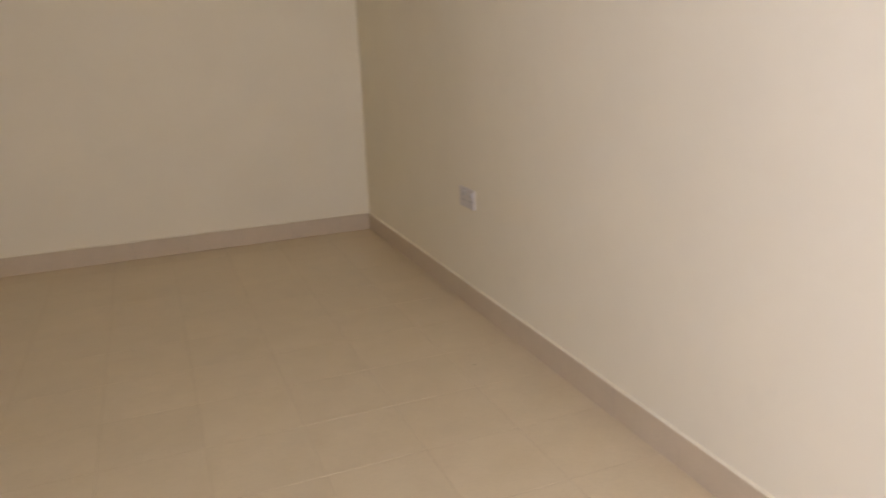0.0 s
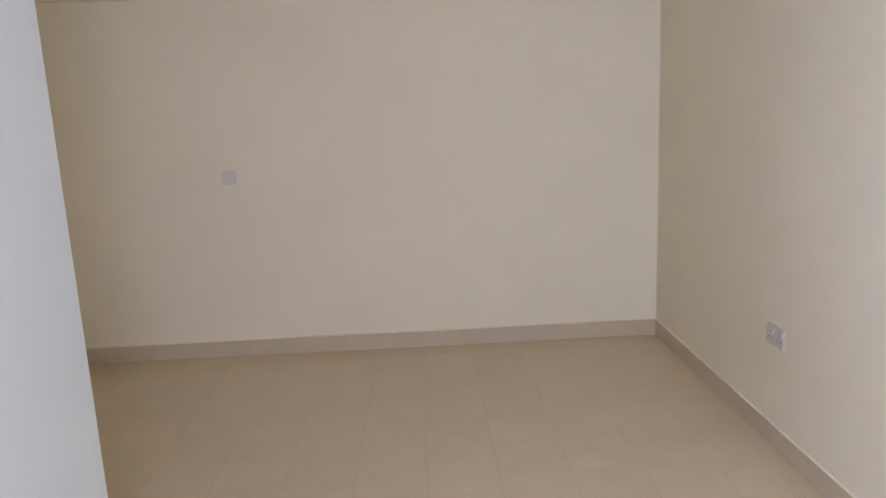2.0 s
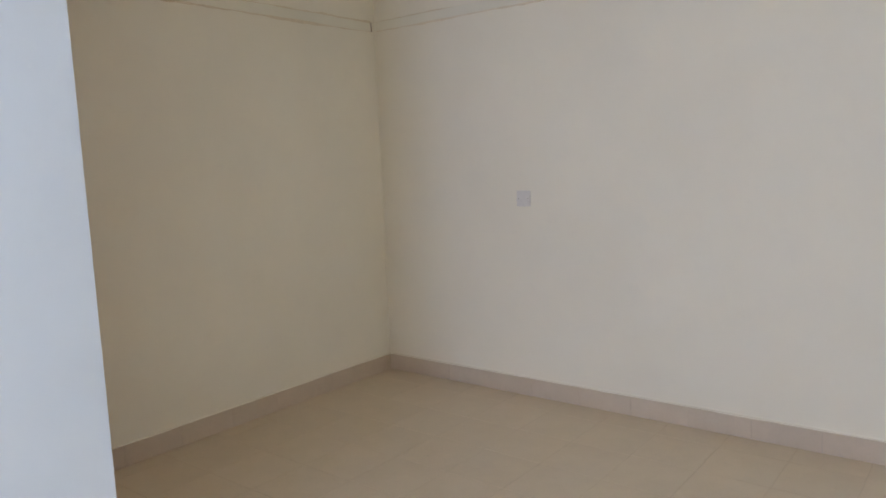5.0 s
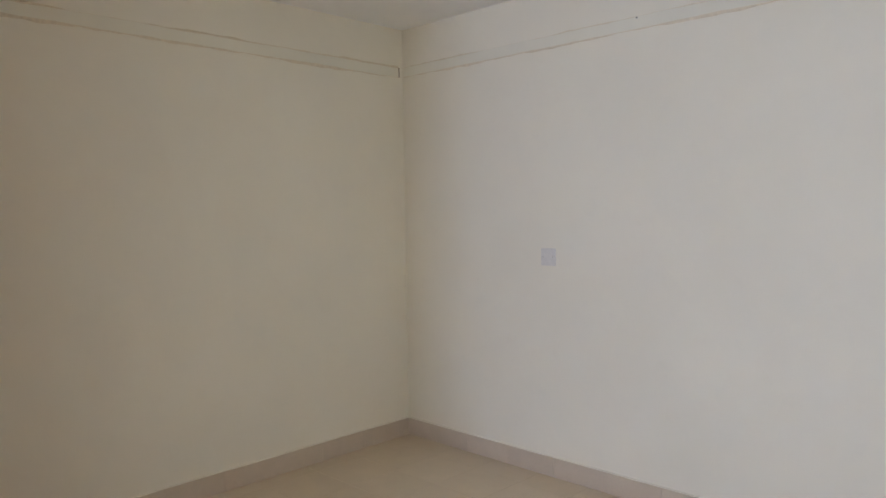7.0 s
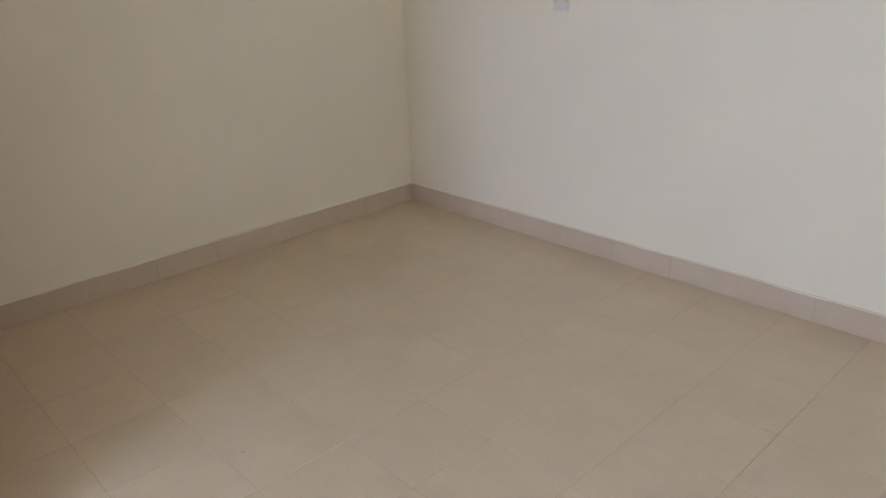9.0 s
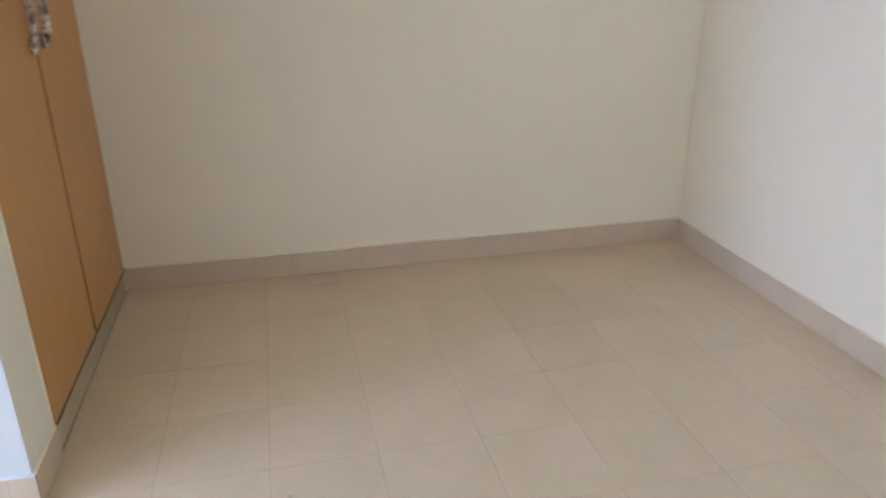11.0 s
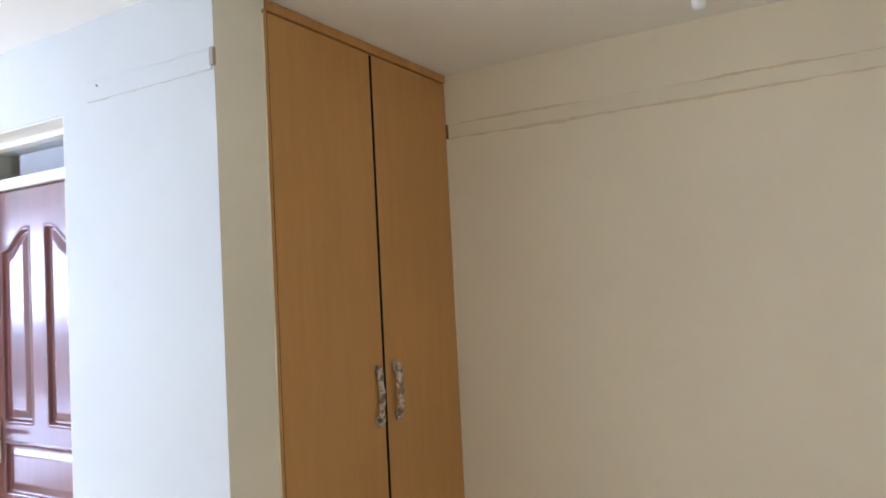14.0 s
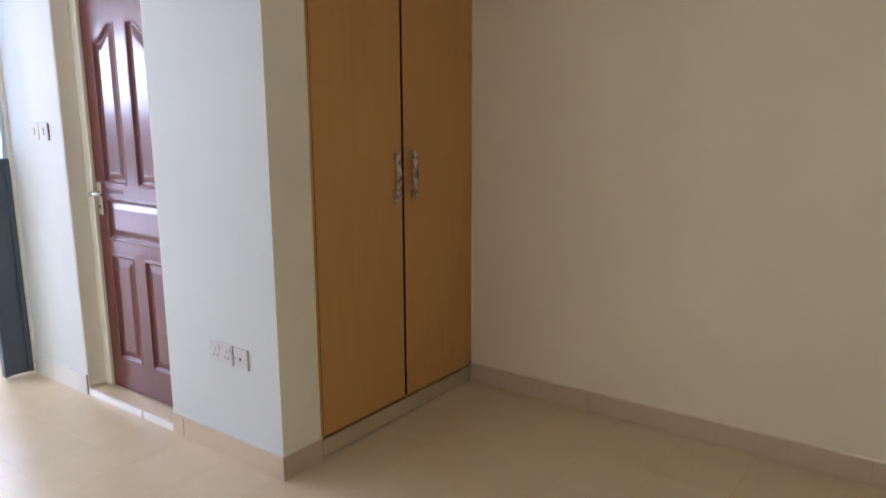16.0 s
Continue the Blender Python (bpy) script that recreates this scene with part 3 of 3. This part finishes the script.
sock = plate_base("double_socket", 0.146, 0.086, "white plastic double wall socket low on the partition", "socket", (PIER, -0.345, 0.462), 0)
socket_face(sock, -0.036)
socket_face(sock, 0.036)
tv = plate_base("data_socket", 0.086, 0.086, "white plastic single aerial outlet beside the double socket", "socket", (PIER, -0.221, 0.460), 0)
bm = lathe(bmesh.new(), [(0.005, 0), (0.005, 0.003), (0.003, 0.004)], seg=14)
for v in bm.verts:
    v.co = (0.009 + v.co.z, v.co.x, v.co.y)
part("outlet", bm, M_SLOT, tv, "dark round outlet")
for y in (-0.030, 0.030):
    screw(tv, y, 0)

for y in (-1.752, -1.660):
    sw = plate_base("light_switch", 0.086, 0.086, "white plastic single light switch on a bright wall", "switch", (PIER, y, 1.340), 0, group="switches by the bathroom door")
    part("rocker", one(0.008, 0.014, -0.010, 0.010, -0.018, 0.018, 0.003), M_PLASTIC, sw)
    part("indicator", one(0.0135, 0.0146, -0.0025, 0.0025, 0.008, 0.014), M_SLOT, sw, "small dark indicator mark")
    # dark strip stands in for the plate's shadow on one side
    part("shadow_strip", one(-0.001, 0.0035, 0.043, 0.046, -0.042, 0.042), M_SLOT, sw, "dark strip painted in for the shadow along the plate edge")

east = plate_base("double_socket", 0.146, 0.086, "grey-white plastic double wall socket above the skirting", "socket", (WIDTH, 0.985, 0.493), 180, M_DULLPLASTIC)
socket_face(east, -0.036)
socket_face(east, 0.036)

blank = plate_base("blank_plate", 0.088, 0.088, "square grey plastic blank plate on a plain wall", "plate", (1.075, DEPTH, 1.135), -90, M_GREYPLASTIC)
for y in (-0.030, 0.030):
    screw(blank, y, 0)

# ---- nails left in the band ----
for x, y, z, rz in ((1.576, DEPTH - 0.003, 2.236, -90), (PIER + 0.003, -0.538, 2.243, 0)):
    nail = thing("nail", (x, y, z), "small dark nail head in the painted band", "nail", "nails in the band", rz)
    bm = lathe(bmesh.new(), [(0.0014, -0.004), (0.0014, 0.004), (0.0038, 0.004), (0.0038, 0.0055)], seg=10)
    for v in bm.verts:
        v.co = (v.co.z, v.co.x, v.co.y)
    part("head", bm, M_SLOT, nail)

# ---- specks of plaster and dirt on the floor ----
for x, y, w in ((3.46, 0.427, 0.012), (1.127, 1.552, 0.010), (1.43, 0.618, 0.014)):
    speck = thing("plaster_speck", (x, y, 0), "tiny dark speck of dried plaster on the floor tiles", "speck", "specks on the floor", random.uniform(0, 180))
    bm = bmesh.new()
    bmesh.ops.create_icosphere(bm, subdivisions=2, radius=1)
    for v in bm.verts:
        f = 1 + 0.35 * noise.noise(v.co * 2 + Vector((x, y, 0)))
        v.co = (v.co.x * w * 0.5 * f, v.co.y * w * 0.35 * f, 0.0012 + v.co.z * 0.0014)
    part("blob", bm, M_PLINTH, speck, smooth=True)

# ---- bulb hanging from the ceiling ----
bulb = thing("pendant_bulb", (0.760, 1.234, CEIL), "bare white tube bulb on a short white cord", "lamp")
part("ceiling_rose", lathe(bmesh.new(), [(0.036, 0.0), (0.036, -0.010), (0.024, -0.022), (0.006, -0.026)], seg=24), M_PLASTIC, bulb, smooth=True)
part("cord", lathe(bmesh.new(), [(0.003, -0.02), (0.003, -0.117)], seg=8), M_PLASTIC, bulb, "thin white cord")
part("lamp_holder", lathe(bmesh.new(), [(0.006, -0.112), (0.016, -0.117), (0.019, -0.127), (0.019, -0.165)], seg=20), M_PLASTIC, bulb, smooth=True)
part("collar", lathe(bmesh.new(), [(0.0205, -0.164), (0.0205, -0.170)], seg=20), M_DARKCAP, bulb, "dark ring between holder and bulb")
part("bulb", lathe(bmesh.new(), [(0.018, -0.169), (0.019, -0.177), (0.019, -0.213), (0.015, -0.223), (0.006, -0.228)], seg=20), M_BULB, bulb, smooth=True)

# ---- entrance: steel half leaf, swung open at a right angle to the wall ----
entry = tagged(new("door_2"), "narrow blue-grey steel entrance leaf, glazed above, standing open", "door", kind="structure")
entry.matrix_world = pose(PIER, ENTRY_B, 0)
bpy.context.view_layer.update()


def epart(name, bm, mat, label="", parent=None):
    return in_place(part(name, bm, mat, parent or entry, label))


EX0, EX1, EY0, EY1, ETOP = PIER + 0.022, PIER + 0.17, ENTRY_B - 0.040, ENTRY_B, 2.08
epart("hinge_post", one(PIER - 0.030, PIER + 0.020, ENTRY_B - 0.045, ENTRY_B - 0.001, 0.0, ENTRY_TOP - 0.002, 0.002), M_FRAME, "cream steel frame post")
# above 1.195 the stiles and bars take the steel with painted-in glare
for a, b in ((EX0, EX0 + 0.025), (EX1 - 0.025, EX1)):
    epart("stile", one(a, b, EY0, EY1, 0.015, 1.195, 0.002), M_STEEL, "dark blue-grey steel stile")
    epart("glazing_stile", one(a + 0.004, b - 0.004, EY0 + 0.006, EY1 - 0.006, 1.195, ETOP, 0.002), M_GLARESTEEL, "steel glazing stile, daylight glare painted into its pale colour")
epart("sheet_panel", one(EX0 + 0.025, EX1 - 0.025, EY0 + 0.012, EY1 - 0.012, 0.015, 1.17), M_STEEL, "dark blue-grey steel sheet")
for z in (1.17, 1.42, 1.69, 1.96):
    epart("bar", one(EX0 + 0.025, EX1 - 0.025, EY0, EY1, z, z + 0.025, 0.002), M_GLARESTEEL if z > 1.3 else M_STEEL, "steel glazing bar")
epart("top_bar", one(EX0 + 0.025, EX1 - 0.025, EY0, EY1, ETOP - 0.03, ETOP, 0.002), M_GLARESTEEL)
for z0, z1 in ((1.195, 1.42), (1.445, 1.69), (1.715, 1.96), (1.985, ETOP - 0.03)):
    epart("pane", one(EX0 + 0.025, EX1 - 0.025, ENTRY_B - 0.022, ENTRY_B - 0.018, z0, z1), M_FROST, "frosted glass pane glowing with daylight")

# ---- window: steel frame ----
window = tagged(new("window_1"), "tall steel window frame reaching the floor, bright daylight outside", "window", kind="structure")
window.matrix_world = pose(WIN_A, SOUTH, WIN_LOW)
bpy.context.view_layer.update()
for name, b in (("window_frame", (WIN_A, WIN_A + 0.03, WIN_LOW, WIN_TOP)), ("window_frame", (WIN_B - 0.03, WIN_B, WIN_LOW, WIN_TOP)), ("window_frame", (WIN_A + 0.03, WIN_B - 0.03, WIN_TOP - 0.03, WIN_TOP)), ("window_sill", (WIN_A + 0.03, WIN_B - 0.03, WIN_LOW, WIN_LOW + 0.03))):
    in_place(part(name, one(b[0], b[1], SOUTH - 0.07, SOUTH - 0.04, b[2], b[3], 0.002), M_FRAME, window))

# ---- skirting tiles ----
def skirting(label, axis, lo, hi, face, side, first, mat=M_SKIRT, wall_paint=M_WALL):
    """A run of skirting tiles on one wall; side is the way it stands proud of the wall."""
    run = tagged(new("baseboard"), label, "skirting", "skirting runs", "structure")

    def at(s, out, z):
        return (s, face + side * out, z) if axis == "x" else (face + side * out, s, z)

    # dirty grout behind the joints, and the ragged edge of the wall paint over the tile tops
    x0, x1 = sorted((face, face + side * 0.006))
    part("grout", one(lo, hi, x0, x1, 0.0005, SKIRT - 0.003) if axis == "x" else one(x0, x1, lo, hi, 0.0005, SKIRT - 0.003), M_DUST, run)
    n = max(6, int((hi - lo) / 0.02))
    rings = []
    for i in range(n + 1):
        s = lo + (hi - lo) * i / n
        drop = 0.0012 + 0.0030 * noise.noise((s * 6, face, 2.5)) + 0.0022 * noise.noise((s * 27, face, 5.5))
        rings.append([at(s, 0.0, SKIRT - 0.001), at(s, 0.0104, SKIRT - max(0.0006, drop)), at(s, 0.0104, SKIRT + 0.0006), at(s, 0.0, SKIRT + 0.0025)])
    part("paint_edge", strip(bmesh.new(), rings), wall_paint, run, "ragged edge of wall paint over the tiles")
    s, size = first, 0.30
    while s < hi:
        a, b = max(lo, s) + 0.0008, min(hi, s + size) - 0.0008
        s += size
        if b - a < 0.01:
            continue
        t = 0.009 + random.uniform(-0.0008, 0.0008)
        x0, x1 = sorted((face, face + side * t))
        top = SKIRT + random.uniform(-0.0012, 0.0012)
        if axis == "x":
            bm = one(a, b, x0, x1, 0.0005, top)
        else:
            bm = one(x0, x1, a, b, 0.0005, top)
        part("tile", bm, mat, run)
    return run


skirting("pinkish-beige skirting tiles along the far wall", "x", 0.0, WIDTH, DEPTH, -1, -0.10)
skirting("pinkish-beige skirting tiles along the shaded wall", "y", 0.0, DEPTH - 0.010, 0.0, 1, -0.22)
skirting("pinkish-beige skirting tiles along the socket wall", "y", SOUTH, DEPTH - 0.010, WIDTH, -1, SOUTH - 0.1)
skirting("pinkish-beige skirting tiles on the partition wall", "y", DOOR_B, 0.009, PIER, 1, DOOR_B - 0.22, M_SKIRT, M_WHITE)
# this run uses the tile colour with glare painted in
skirting("skirting tiles beside the entrance, daylight glare painted into their colour", "y", ENTRY_B + 0.002, DOOR_A, PIER, 1, ENTRY_B - 0.1, M_GLARESKIRT, M_WHITE)
skirting("pinkish-beige skirting tile on the end of the partition", "x", INNER + 0.006, PIER, 0.0, 1, INNER - 0.05)

# ---- floor tiles ----
STEP, GAP = 0.2985, 0.0014
tile_meshes = {}
x = 2.80 - STEP * 10
while x < WIDTH:
    y = 0.866 - STEP * 17
    while y < DEPTH:
        x0, x1 = max(x, 0.0), min(x + STEP, WIDTH)
        y0, y1 = max(y, SOUTH), min(y + STEP, DEPTH)
        y += STEP
        if x1 - x0 < 0.02 or y1 - y0 < 0.02 or (x1 <= INNER and y1 <= 0.0):
            continue
        w, d = round(x1 - x0 - GAP, 4), round(y1 - y0 - GAP, 4)
        if (w, d) not in tile_meshes:
            bm = one(-w / 2, w / 2, -d / 2, d / 2, -0.008, 0.0)
            top = [e for e in bm.edges if all(v.co.z > -0.001 for v in e.verts)]
            bmesh.ops.bevel(bm, geom=top, offset=0.0006, segments=1, affect="EDGES")
            tile_meshes[(w, d)] = mesh_of("tile", bm, M_TILE)
        t = new("tile", tile_meshes[(w, d)])
        t.parent = floor
        t.matrix_world = pose((x0 + x1) / 2, (y0 + y1) / 2, random.uniform(-0.0001, 0.0001), random.uniform(-0.008, 0.008), random.uniform(-0.008, 0.008), 0)
    x += STEP
